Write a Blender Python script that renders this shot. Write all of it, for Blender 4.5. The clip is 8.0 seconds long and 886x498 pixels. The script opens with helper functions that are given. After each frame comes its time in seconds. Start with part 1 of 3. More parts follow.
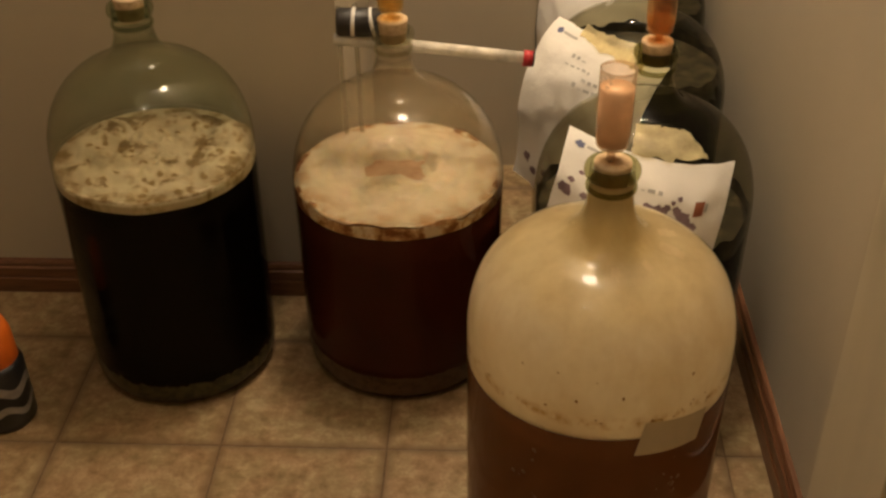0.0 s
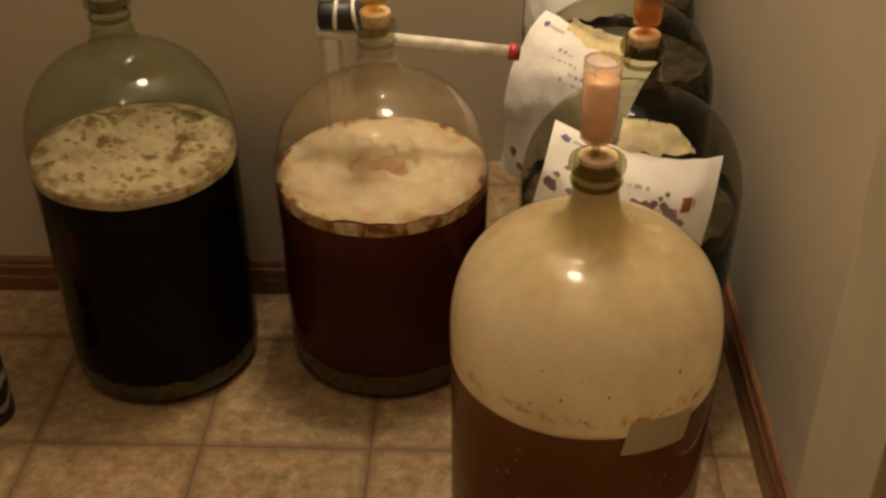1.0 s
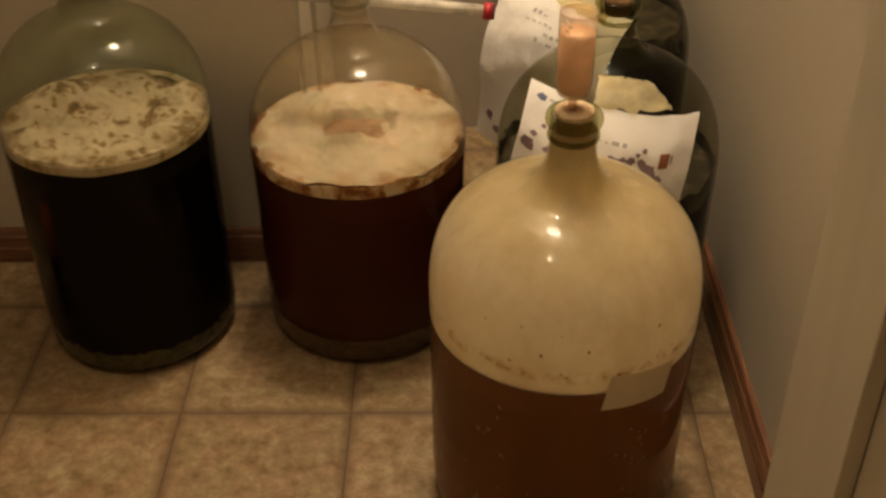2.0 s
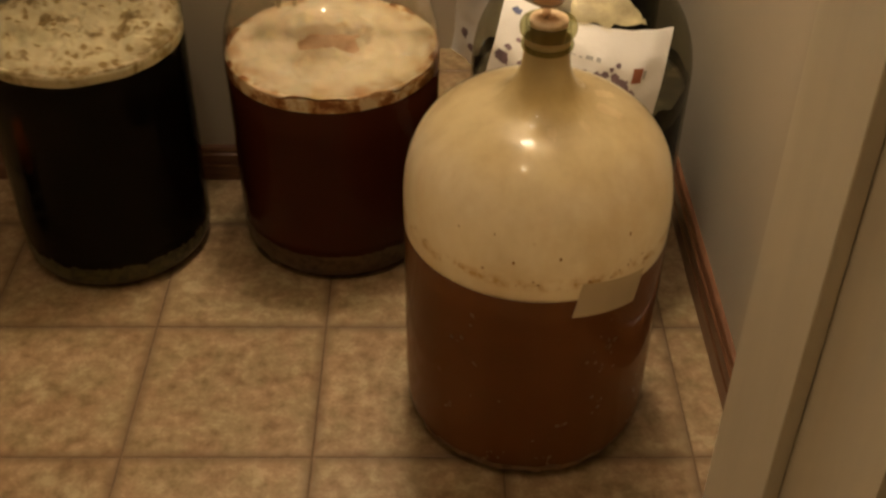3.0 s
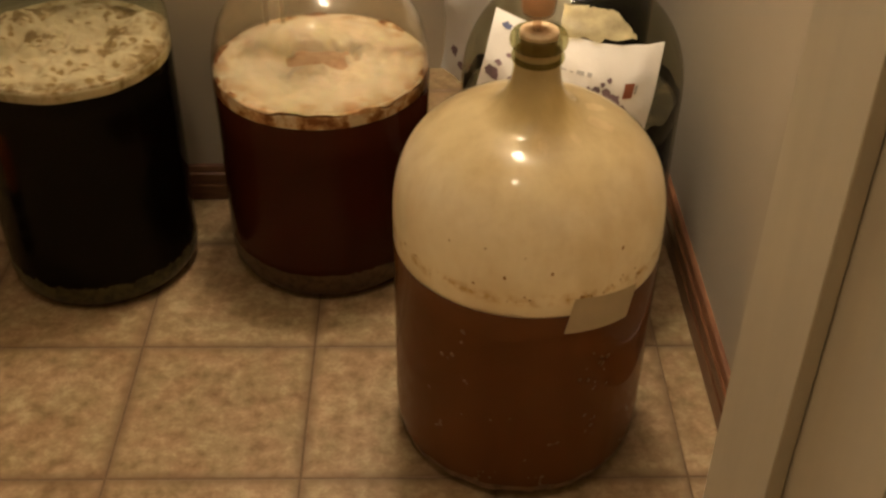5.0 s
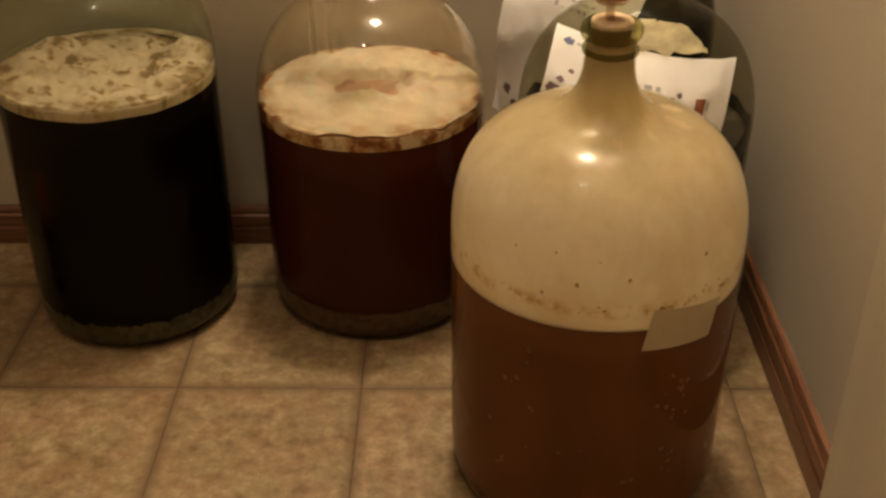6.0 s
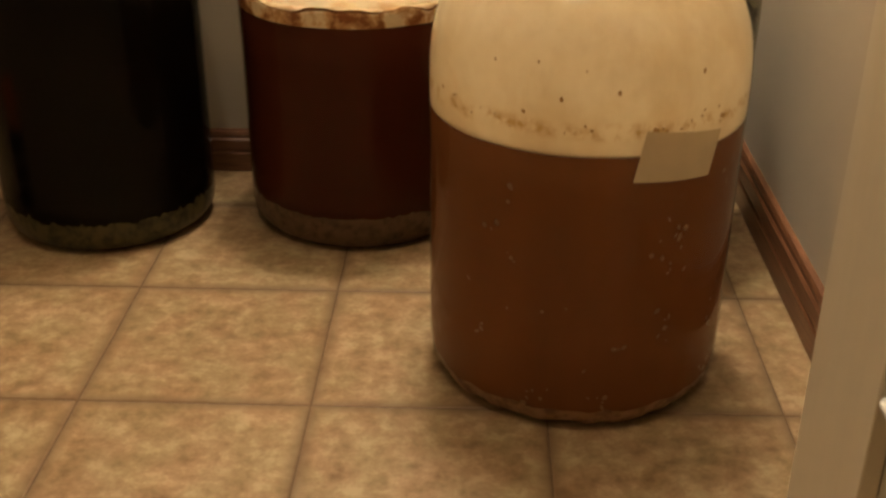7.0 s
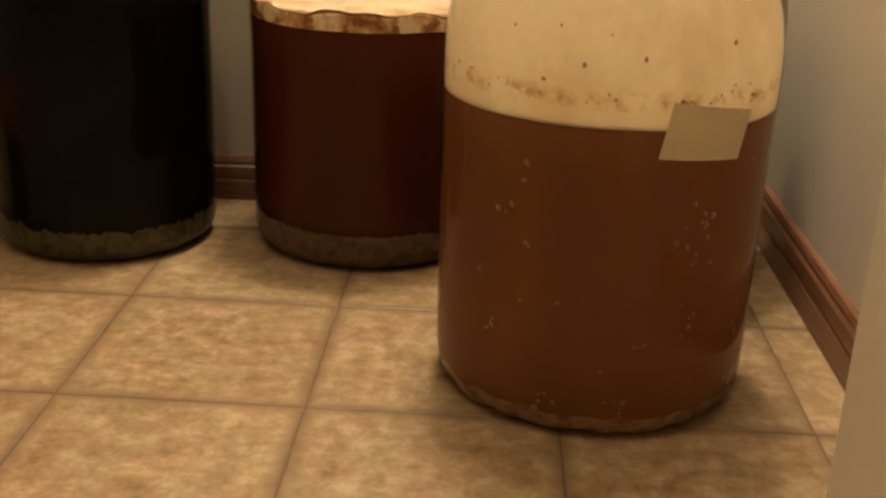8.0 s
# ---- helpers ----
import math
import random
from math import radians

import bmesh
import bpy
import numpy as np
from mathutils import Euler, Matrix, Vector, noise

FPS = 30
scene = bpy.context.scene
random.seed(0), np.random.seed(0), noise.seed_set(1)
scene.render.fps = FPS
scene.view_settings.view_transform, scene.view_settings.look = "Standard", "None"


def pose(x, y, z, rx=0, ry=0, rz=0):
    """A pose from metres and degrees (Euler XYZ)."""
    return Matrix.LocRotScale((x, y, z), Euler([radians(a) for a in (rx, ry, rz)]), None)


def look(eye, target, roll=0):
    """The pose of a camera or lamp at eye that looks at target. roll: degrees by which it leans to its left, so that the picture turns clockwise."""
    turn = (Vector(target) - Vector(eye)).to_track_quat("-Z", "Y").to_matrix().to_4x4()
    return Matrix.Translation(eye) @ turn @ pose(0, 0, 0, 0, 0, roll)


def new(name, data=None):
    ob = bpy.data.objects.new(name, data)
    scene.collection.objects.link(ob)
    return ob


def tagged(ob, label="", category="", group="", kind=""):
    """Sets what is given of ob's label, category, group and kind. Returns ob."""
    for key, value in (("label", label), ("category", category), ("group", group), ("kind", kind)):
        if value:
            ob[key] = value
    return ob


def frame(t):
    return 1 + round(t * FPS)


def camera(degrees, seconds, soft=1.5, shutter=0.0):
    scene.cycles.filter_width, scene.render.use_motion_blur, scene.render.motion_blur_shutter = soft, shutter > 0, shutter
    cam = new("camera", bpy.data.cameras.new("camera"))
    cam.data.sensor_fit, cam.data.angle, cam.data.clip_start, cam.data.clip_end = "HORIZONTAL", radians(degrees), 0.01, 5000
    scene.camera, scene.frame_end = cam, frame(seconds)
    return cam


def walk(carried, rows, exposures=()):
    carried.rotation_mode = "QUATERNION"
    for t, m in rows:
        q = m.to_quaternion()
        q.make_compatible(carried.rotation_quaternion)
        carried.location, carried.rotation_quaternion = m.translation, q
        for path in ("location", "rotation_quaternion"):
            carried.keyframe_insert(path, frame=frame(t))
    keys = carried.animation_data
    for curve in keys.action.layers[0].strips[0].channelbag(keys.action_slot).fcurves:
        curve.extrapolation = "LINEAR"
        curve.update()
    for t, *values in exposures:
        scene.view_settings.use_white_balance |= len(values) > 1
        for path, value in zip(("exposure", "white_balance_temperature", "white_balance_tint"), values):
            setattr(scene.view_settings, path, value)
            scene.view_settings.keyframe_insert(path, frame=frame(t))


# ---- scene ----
cam = camera(42.5, 8.0, soft=2.5, shutter=0.5)
PATH = [
    (0, (0.133, -0.893, 1.102), (0.055, 0.754, -0.029), -0.7),
    (0.5, (0.136, -0.887, 1.093), (0.059, 0.764, -0.033), -0.3),
    (1, (0.143, -0.875, 1.085), (0.078, 0.773, -0.047), -0.5),
    (2.5, (0.143, -0.891, 1.057), (0.14, 0.705, -0.15), -0.2),
    (3, (0.144, -0.906, 1.049), (0.162, 0.652, -0.205), 0.5),
    (3.5, (0.15, -0.907, 1.043), (0.176, 0.641, -0.223), 0.5),
    (4, (0.148, -0.904, 1.046), (0.175, 0.665, -0.194), 0.4),
    (5.5, (0.14, -0.894, 0.988), (0.175, 0.719, -0.194), 0.8),
    (6, (0.113, -0.882, 0.894), (0.096, 0.817, -0.162), -0.2),
    (6.5, (0.138, -0.903, 0.751), (0.108, 0.853, -0.207), 1.3),
    (7, (0.155, -0.913, 0.64), (0.102, 0.867, -0.27), 0.3),
    (7.5, (0.148, -0.914, 0.554), (0.106, 0.923, -0.234), 1.7),
    (8, (0.152, -0.905, 0.503), (0.085, 0.963, -0.207), 2.1),
]
walk(cam, [(t, look(eye, target, roll)) for t, eye, target, roll in PATH],
     [(0, -0.09, 6600, 10), (1, -0.09, 6600, 10), (2.5, -0.06, 6600, 10), (4, 0.24, 6450, 10), (5.5, 0.22, 6400, 10), (6, 0.21, 6350, 10), (7, 0.74, 6250, 10), (8, 1.03, 6150, 10)])

# ---- world and lights ----
world = bpy.data.worlds.new("dim_room")
world.use_nodes = True
world.node_tree.nodes["Background"].inputs[0].default_value = (1.0, 0.78, 0.52, 1)
world.node_tree.nodes["Background"].inputs[1].default_value = 0.02
scene.world = world


def bulb(name, place, power, colour, radius):
    data = bpy.data.lights.new(name, "POINT")
    data.energy, data.color, data.shadow_soft_size = power, colour, radius
    ob = new(name, data)
    ob.location = place
    return ob


WARM = (1.0, 0.82, 0.60)
bulb("nook_bulb", (0.16, 0.71, 2.25), 62.0, WARM, 0.14)
bulb("room_bulb", (-0.12, -0.36, 2.28), 9.5, WARM, 0.06)


# ---- materials ----
def nodes_of(name):
    m = bpy.data.materials.new(name)
    m.use_nodes = True
    nt = m.node_tree
    nt.nodes.clear()
    out = nt.nodes.new("ShaderNodeOutputMaterial")
    return m, nt, out


def node(nt, kind, **inputs):
    n = nt.nodes.new(kind)
    for k, v in inputs.items():
        n.inputs[k.replace("_", " ")].default_value = v
    return n


def rgba(c):
    return (c[0], c[1], c[2], 1.0)


def ramp(nt, fac, stops):
    r = nt.nodes.new("ShaderNodeValToRGB")
    el = r.color_ramp.elements
    while len(el) < len(stops):
        el.new(0.5)
    for e, (p, c) in zip(el, stops):
        e.position, e.color = p, rgba(c)
    nt.links.new(fac, r.inputs[0])
    return r.outputs[0]


def mix(nt, fac, a, b, kind="MIX"):
    n = nt.nodes.new("ShaderNodeMix")
    n.data_type, n.blend_type = "RGBA", kind
    for sock, v in ((n.inputs[0], fac), (n.inputs[6], a), (n.inputs[7], b)):
        if isinstance(v, (int, float)):
            sock.default_value = v
        elif isinstance(v, tuple):
            sock.default_value = rgba(v)
        else:
            nt.links.new(v, sock)
    return n.outputs[2]


def coords(nt, scale=(1, 1, 1), per_object=False):
    c = nt.nodes.new("ShaderNodeTexCoord")
    m = nt.nodes.new("ShaderNodeMapping")
    m.inputs["Scale"].default_value = scale
    nt.links.new(c.outputs["Object"], m.inputs[0])
    if per_object:
        info = nt.nodes.new("ShaderNodeObjectInfo")
        mul = nt.nodes.new("ShaderNodeVectorMath")
        mul.operation = "MULTIPLY"
        mul.inputs[1].default_value = (37.0, 23.0, 11.0)
        nt.links.new(info.outputs["Random"], mul.inputs[0])
        nt.links.new(mul.outputs[0], m.inputs["Location"])
    return m.outputs[0]


def noise_tex(nt, vec, scale, detail=4.0, rough=0.55, distort=0.0):
    n = node(nt, "ShaderNodeTexNoise", Scale=scale, Detail=detail, Roughness=rough, Distortion=distort)
    nt.links.new(vec, n.inputs["Vector"])
    return n.outputs[0]


def bump(nt, height, strength, distance):
    b = node(nt, "ShaderNodeBump", Strength=strength, Distance=distance)
    nt.links.new(height, b.inputs["Height"])
    return b.outputs[0]


def principled(nt, out, colour, rough=0.5, normal=None, **kw):
    p = node(nt, "ShaderNodeBsdfPrincipled", Roughness=rough)
    for k, v in kw.items():
        p.inputs[k.replace("_", " ")].default_value = v
    if isinstance(colour, tuple):
        p.inputs["Base Color"].default_value = rgba(colour)
    else:
        nt.links.new(colour, p.inputs["Base Color"])
    if normal is not None:
        nt.links.new(normal, p.inputs["Normal"])
    nt.links.new(p.outputs[0], out.inputs[0])
    return p


def simple(name, colour, rough=0.5, vary=0.15, scale=40.0, bumpy=0.0, **kw):
    m, nt, out = nodes_of(name)
    v = coords(nt)
    n = noise_tex(nt, v, scale)
    low = tuple(c * (1 - vary) for c in colour)
    high = tuple(min(1, c * (1 + vary)) for c in colour)
    c = ramp(nt, n, [(0.3, low), (0.7, high)])
    principled(nt, out, c, rough, bump(nt, n, bumpy, 0.002) if bumpy else None, **kw)
    return m


def wall_paint():
    m, nt, out = nodes_of("taupe_wall_paint")
    v = coords(nt)
    fine, broad = noise_tex(nt, v, 260, 3), noise_tex(nt, v, 2.2, 4)
    c = ramp(nt, broad, [(0.3, (0.49, 0.43, 0.335)), (0.7, (0.54, 0.475, 0.37))])
    principled(nt, out, c, 0.62, bump(nt, fine, 0.12, 0.001))
    return m


def casing_paint():
    m, nt, out = nodes_of("beige_satin_paint")
    v = coords(nt, (1, 1, 0.15))
    c = ramp(nt, noise_tex(nt, v, 30), [(0.3, (0.53, 0.475, 0.365)), (0.7, (0.58, 0.52, 0.40))])
    principled(nt, out, c, 0.42, bump(nt, noise_tex(nt, v, 180), 0.08, 0.001))
    return m


def tile_vinyl():
    """Printed vinyl tile: curdled tan and cream marbling, with a soft brown print along each joint."""
    m, nt, out = nodes_of("mottled_beige_tile")
    v = coords(nt, per_object=True)
    big = noise_tex(nt, v, 9, 3)
    mid = noise_tex(nt, v, 46, 7, 0.64, 0.15)
    vein = noise_tex(nt, v, 75, 5, 0.6, 0.5)
    hue = noise_tex(nt, v, 21, 4, 0.6)
    fine = noise_tex(nt, v, 190, 3, 0.6)
    a = ramp(nt, mid, [(0.33, (0.195, 0.130, 0.063)), (0.44, (0.265, 0.186, 0.100)), (0.53, (0.315, 0.233, 0.136)), (0.66, (0.415, 0.325, 0.205))])
    a = mix(nt, 0.6, a, ramp(nt, hue, [(0.40, (1.0, 0.84, 0.76)), (0.60, (0.98, 1.0, 0.88))]), "MULTIPLY")
    a = mix(nt, 0.28, a, ramp(nt, vein, [(0.38, (0.66, 0.56, 0.44)), (0.52, (1.0, 0.98, 0.95))]), "MULTIPLY")
    b = mix(nt, 0.45, a, ramp(nt, big, [(0.35, (0.74, 0.68, 0.60)), (0.65, (1.0, 0.99, 0.95))]), "MULTIPLY")
    c = mix(nt, 0.2, b, ramp(nt, fine, [(0.38, (0.74, 0.68, 0.6)), (0.65, (1.0, 1.0, 1.0))]), "MULTIPLY")
    place = nt.nodes.new("ShaderNodeTexCoord")
    size = nt.nodes.new("ShaderNodeVectorMath")
    size.operation = "ABSOLUTE"
    nt.links.new(place.outputs["Object"], size.inputs[0])
    axes = nt.nodes.new("ShaderNodeSeparateXYZ")
    nt.links.new(size.outputs[0], axes.inputs[0])
    most = nt.nodes.new("ShaderNodeMath")
    most.operation = "MAXIMUM"
    nt.links.new(axes.outputs[0], most.inputs[0])
    nt.links.new(axes.outputs[1], most.inputs[1])
    wander = nt.nodes.new("ShaderNodeMath")
    wander.operation = "MULTIPLY_ADD"
    wander.inputs[1].default_value = 0.010
    nt.links.new(mid, wander.inputs[0])
    nt.links.new(most.outputs[0], wander.inputs[2])
    edge = nt.nodes.new("ShaderNodeMapRange")
    edge.inputs[1].default_value, edge.inputs[2].default_value = 0.1050, 0.1200
    edge.inputs[4].default_value = 0.85
    nt.links.new(wander.outputs[0], edge.inputs[0])
    c = mix(nt, edge.outputs[0], c, (0.135, 0.079, 0.036))
    principled(nt, out, c, 0.46, bump(nt, mid, 0.15, 0.002), Specular_IOR_Level=0.35)
    return m


def oak():
    m, nt, out = nodes_of("stained_oak")
    v = coords(nt, (1, 1, 14))
    v2 = coords(nt, (3, 3, 60))
    g = noise_tex(nt, v, 5, 6, 0.6, 0.6)
    g2 = noise_tex(nt, v2, 7, 5)
    c = mix(nt, 0.5, ramp(nt, g, [(0.3, (0.085, 0.032, 0.014)), (0.5, (0.16, 0.068, 0.03)), (0.7, (0.24, 0.11, 0.05))]),
            ramp(nt, g2, [(0.35, (0.08, 0.03, 0.014)), (0.6, (0.23, 0.105, 0.05))]))
    principled(nt, out, c, 0.36, bump(nt, g2, 0.15, 0.001))
    return m


def thin_glass(name, tint, haze=None, haze_amount=0.0):
    """Clear wall of a vessel: what lies behind shows through, the gloss grows towards the rim."""
    m, nt, out = nodes_of(name)
    clear = node(nt, "ShaderNodeBsdfTransparent", Color=rgba(tint))
    gloss = node(nt, "ShaderNodeBsdfGlossy", Roughness=0.03)
    face = node(nt, "ShaderNodeLayerWeight", Blend=0.5)
    power = nt.nodes.new("ShaderNodeMath")
    power.operation = "POWER"
    power.inputs[1].default_value = 4.5
    nt.links.new(face.outputs["Facing"], power.inputs[0])
    fres = nt.nodes.new("ShaderNodeMath")
    fres.operation = "MULTIPLY_ADD"
    fres.inputs[1].default_value, fres.inputs[2].default_value = 0.75, 0.015
    nt.links.new(power.outputs[0], fres.inputs[0])
    ms = nt.nodes.new("ShaderNodeMixShader")
    base = clear.outputs[0]
    if haze:
        film = node(nt, "ShaderNodeBsdfDiffuse", Color=rgba(haze))
        hz = nt.nodes.new("ShaderNodeMixShader")
        n = noise_tex(nt, coords(nt), 22, 5)
        r = ramp(nt, n, [(0.35, (haze_amount * 0.35,) * 3), (0.75, (haze_amount,) * 3)])
        nt.links.new(r, hz.inputs[0])
        nt.links.new(clear.outputs[0], hz.inputs[1])
        nt.links.new(film.outputs[0], hz.inputs[2])
        base = hz.outputs[0]
    nt.links.new(fres.outputs[0], ms.inputs[0])
    nt.links.new(base, ms.inputs[1])
    nt.links.new(gloss.outputs[0], ms.inputs[2])
    nt.links.new(ms.outputs[0], out.inputs[0])
    return m


def liquid(name, a, b, scale, rough=0.25):
    m, nt, out = nodes_of(name)
    v = coords(nt, (1, 1, 0.35))
    c = ramp(nt, noise_tex(nt, v, scale, 4, 0.55, 0.4), [(0.3, a), (0.7, b)])
    principled(nt, out, c, rough, None, Specular_IOR_Level=0.0)
    return m


def foam(name, light, mid, dark, scale, lo=0.36, hi=0.55, holes=None, hole_scale=90.0, hole_share=0.5, rim=None, soft=0.12):
    m, nt, out = nodes_of(name)
    v = coords(nt)
    n = noise_tex(nt, v, scale, 6, 0.6, 0.2)
    f = noise_tex(nt, v, scale * 6, 4, 0.6)
    c = ramp(nt, n, [(lo, dark), ((lo + hi) / 2, mid), (hi, light)])
    c = mix(nt, 0.25, c, ramp(nt, f, [(0.35, (0.72, 0.68, 0.6)), (0.65, (1, 1, 1))]), "MULTIPLY")
    if holes:
        cells = node(nt, "ShaderNodeTexVoronoi", Scale=hole_scale)
        warp = nt.nodes.new("ShaderNodeVectorMath")
        warp.operation = "MULTIPLY_ADD"
        wn = node(nt, "ShaderNodeTexNoise", Scale=hole_scale * 0.8, Detail=3.0)
        nt.links.new(v, wn.inputs["Vector"])
        warp.inputs[1].default_value = (0.012, 0.012, 0.012)
        nt.links.new(wn.outputs["Color"], warp.inputs[0])
        nt.links.new(v, warp.inputs[2])
        nt.links.new(warp.outputs[0], cells.inputs["Vector"])
        spot = ramp(nt, cells.outputs["Distance"], [(0.22, (1, 1, 1)), (0.42, (0, 0, 0))])
        where = ramp(nt, noise_tex(nt, v, scale * 0.55, 3), [(hole_share, (0, 0, 0)), (hole_share + 0.10, (1, 1, 1))])
        both = nt.nodes.new("ShaderNodeMath")
        both.operation = "MULTIPLY"
        nt.links.new(spot, both.inputs[0])
        nt.links.new(where, both.inputs[1])
        c = mix(nt, both.outputs[0], c, holes)
    if rim:
        r0, r1, stain = rim
        flat = nt.nodes.new("ShaderNodeVectorMath")
        flat.operation = "MULTIPLY"
        flat.inputs[1].default_value = (1, 1, 0)
        nt.links.new(v, flat.inputs[0])
        far = nt.nodes.new("ShaderNodeVectorMath")
        far.operation = "LENGTH"
        nt.links.new(flat.outputs[0], far.inputs[0])
        near = nt.nodes.new("ShaderNodeMapRange")
        near.inputs[1].default_value, near.inputs[2].default_value = r0, r1
        nt.links.new(far.outputs["Value"], near.inputs[0])
        blot = ramp(nt, noise_tex(nt, v, 30, 6, 0.65), [(0.42, (0, 0, 0)), (0.62, (1, 1, 1))])
        amount = nt.nodes.new("ShaderNodeMath")
        amount.operation = "MULTIPLY"
        nt.links.new(near.outputs[0], amount.inputs[0])
        nt.links.new(blot, amount.inputs[1])
        c = mix(nt, amount.outputs[0], c, stain)
    principled(nt, out, c, 0.7, bump(nt, f, 0.35, 0.003), Subsurface_Weight=soft, Subsurface_Radius=(0.12 * soft, 0.075 * soft, 0.04 * soft))
    return m


def krausen_film():
    """Dried foam on the inside of the glass: cream and dense low down, thin and olive towards the neck."""
    m, nt, out = nodes_of("krausen_film")
    v = coords(nt)
    sep = nt.nodes.new("ShaderNodeSeparateXYZ")
    nt.links.new(v, sep.inputs[0])
    band = nt.nodes.new("ShaderNodeMapRange")
    band.inputs[1].default_value, band.inputs[2].default_value = 0.28, 0.48
    nt.links.new(sep.outputs[2], band.inputs[0])
    n = noise_tex(nt, v, 16, 5, 0.6)
    add = nt.nodes.new("ShaderNodeMath")
    add.operation = "MULTIPLY_ADD"
    add.inputs[1].default_value, add.inputs[2].default_value = 0.22, -0.11
    nt.links.new(n, add.inputs[0])
    s = nt.nodes.new("ShaderNodeMath")
    nt.links.new(band.outputs[0], s.inputs[0])
    nt.links.new(add.outputs[0], s.inputs[1])
    col = ramp(nt, s.outputs[0], [(0.0, (0.95, 0.87, 0.75)), (0.25, (0.98, 0.92, 0.84)), (0.50, (0.97, 0.89, 0.77)), (0.68, (0.88, 0.76, 0.53)), (0.85, (0.70, 0.58, 0.34)), (1.0, (0.66, 0.57, 0.38))])
    f = noise_tex(nt, v, 70, 5, 0.65)
    col = mix(nt, 0.16, col, ramp(nt, f, [(0.35, (0.75, 0.7, 0.6)), (0.6, (1, 1, 1))]), "MULTIPLY")
    col = mix(nt, 0.42, col, ramp(nt, noise_tex(nt, coords(nt, (1, 1, 0.6)), 17, 6, 0.62), [(0.36, (0.70, 0.60, 0.44)), (0.58, (1, 1, 1))]), "MULTIPLY")
    low, high = nt.nodes.new("ShaderNodeMapRange"), nt.nodes.new("ShaderNodeMapRange")
    low.inputs[1].default_value, low.inputs[2].default_value = 0.292, 0.300
    high.inputs[1].default_value, high.inputs[2].default_value = 0.311, 0.302
    wave = nt.nodes.new("ShaderNodeMath")
    wave.operation = "MULTIPLY_ADD"
    wave.inputs[1].default_value = 0.012
    nt.links.new(noise_tex(nt, v, 14, 3), wave.inputs[0])
    nt.links.new(sep.outputs[2], wave.inputs[2])
    shift = nt.nodes.new("ShaderNodeMath")
    shift.operation = "SUBTRACT"
    shift.inputs[1].default_value = 0.006
    nt.links.new(wave.outputs[0], shift.inputs[0])
    nt.links.new(shift.outputs[0], low.inputs[0])
    nt.links.new(shift.outputs[0], high.inputs[0])
    smear = ramp(nt, noise_tex(nt, v, 62, 5, 0.7), [(0.46, (0, 0, 0)), (0.60, (1, 1, 1))])
    one, two = nt.nodes.new("ShaderNodeMath"), nt.nodes.new("ShaderNodeMath")
    one.operation = two.operation = "MULTIPLY"
    nt.links.new(low.outputs[0], one.inputs[0])
    nt.links.new(high.outputs[0], one.inputs[1])
    nt.links.new(one.outputs[0], two.inputs[0])
    nt.links.new(smear, two.inputs[1])
    col = mix(nt, two.outputs[0], col, (0.60, 0.42, 0.20))
    p = principled(nt, out, col, 0.30)
    thin = nt.nodes.new("ShaderNodeBsdfTranslucent")
    nt.links.new(col, thin.inputs[0])
    both = node(nt, "ShaderNodeMixShader", Fac=0.58)
    nt.links.new(p.outputs[0], both.inputs[1])
    nt.links.new(thin.outputs[0], both.inputs[2])
    nt.links.new(both.outputs[0], out.inputs[0])
    return m


def cork_mat():
    m, nt, out = nodes_of("drilled_stopper")
    n = noise_tex(nt, coords(nt), 130, 5, 0.65)
    principled(nt, out, ramp(nt, n, [(0.3, (0.46, 0.31, 0.17)), (0.6, (0.70, 0.53, 0.34))]), 0.65, bump(nt, n, 0.25, 0.001))
    return m


def paper_mat():
    m, nt, out = nodes_of("creased_paper")
    v = coords(nt)
    n = noise_tex(nt, v, 26, 4)
    principled(nt, out, ramp(nt, noise_tex(nt, v, 9, 4), [(0.3, (0.85, 0.83, 0.80)), (0.7, (0.93, 0.91, 0.88))]), 0.8, bump(nt, n, 0.4, 0.006))
    return m


M_WALL, M_CASING, M_TILE, M_OAK = wall_paint(), casing_paint(), tile_vinyl(), oak()
M_GROUT = simple("brown_grout", (0.125, 0.074, 0.035), 0.8, 0.2, 90, 0.2)
M_CEIL = simple("white_ceiling_paint", (0.72, 0.69, 0.64), 0.85, 0.04, 60, 0.2)
M_GLASS = thin_glass("clear_carboy_glass", (0.93, 0.93, 0.88))
M_GLASS_HAZY = thin_glass("smeared_carboy_glass", (0.92, 0.90, 0.84))
M_GLASS_GREEN = thin_glass("green_carboy_glass", (0.84, 0.86, 0.78))
M_MIST_GREEN = thin_glass("misted_green_film", (0.96, 0.96, 0.93), haze=(0.42, 0.41, 0.30), haze_amount=0.17)
# Dried mist; its haze is raised to include the reflection on the dome.
M_MIST = thin_glass("mist_and_sheen_film", (0.97, 0.96, 0.94), haze=(0.55, 0.44, 0.30), haze_amount=0.27)
# Tint lowered to stand in for the shade seen through the row carboys.
M_GLASS_DIM = thin_glass("shade_tinted_carboy_glass", (0.70, 0.68, 0.56))
M_RIM_GREEN = thin_glass("green_rim_glass", (0.76, 0.80, 0.70))
M_RIM_CLEAR = thin_glass("clear_rim_glass", (0.88, 0.88, 0.80))
M_RIM_OLIVE = thin_glass("olive_rim_glass", (0.67, 0.66, 0.48))
M_STOUT = liquid("black_stout", (0.004, 0.003, 0.002), (0.006, 0.004, 0.003), 12)
M_RED_ALE = liquid("dark_red_ale", (0.056, 0.0135, 0.0075), (0.076, 0.020, 0.010), 9)
M_AMBER = liquid("cloudy_amber_ale", (0.155, 0.058, 0.0205), (0.205, 0.079, 0.028), 8)
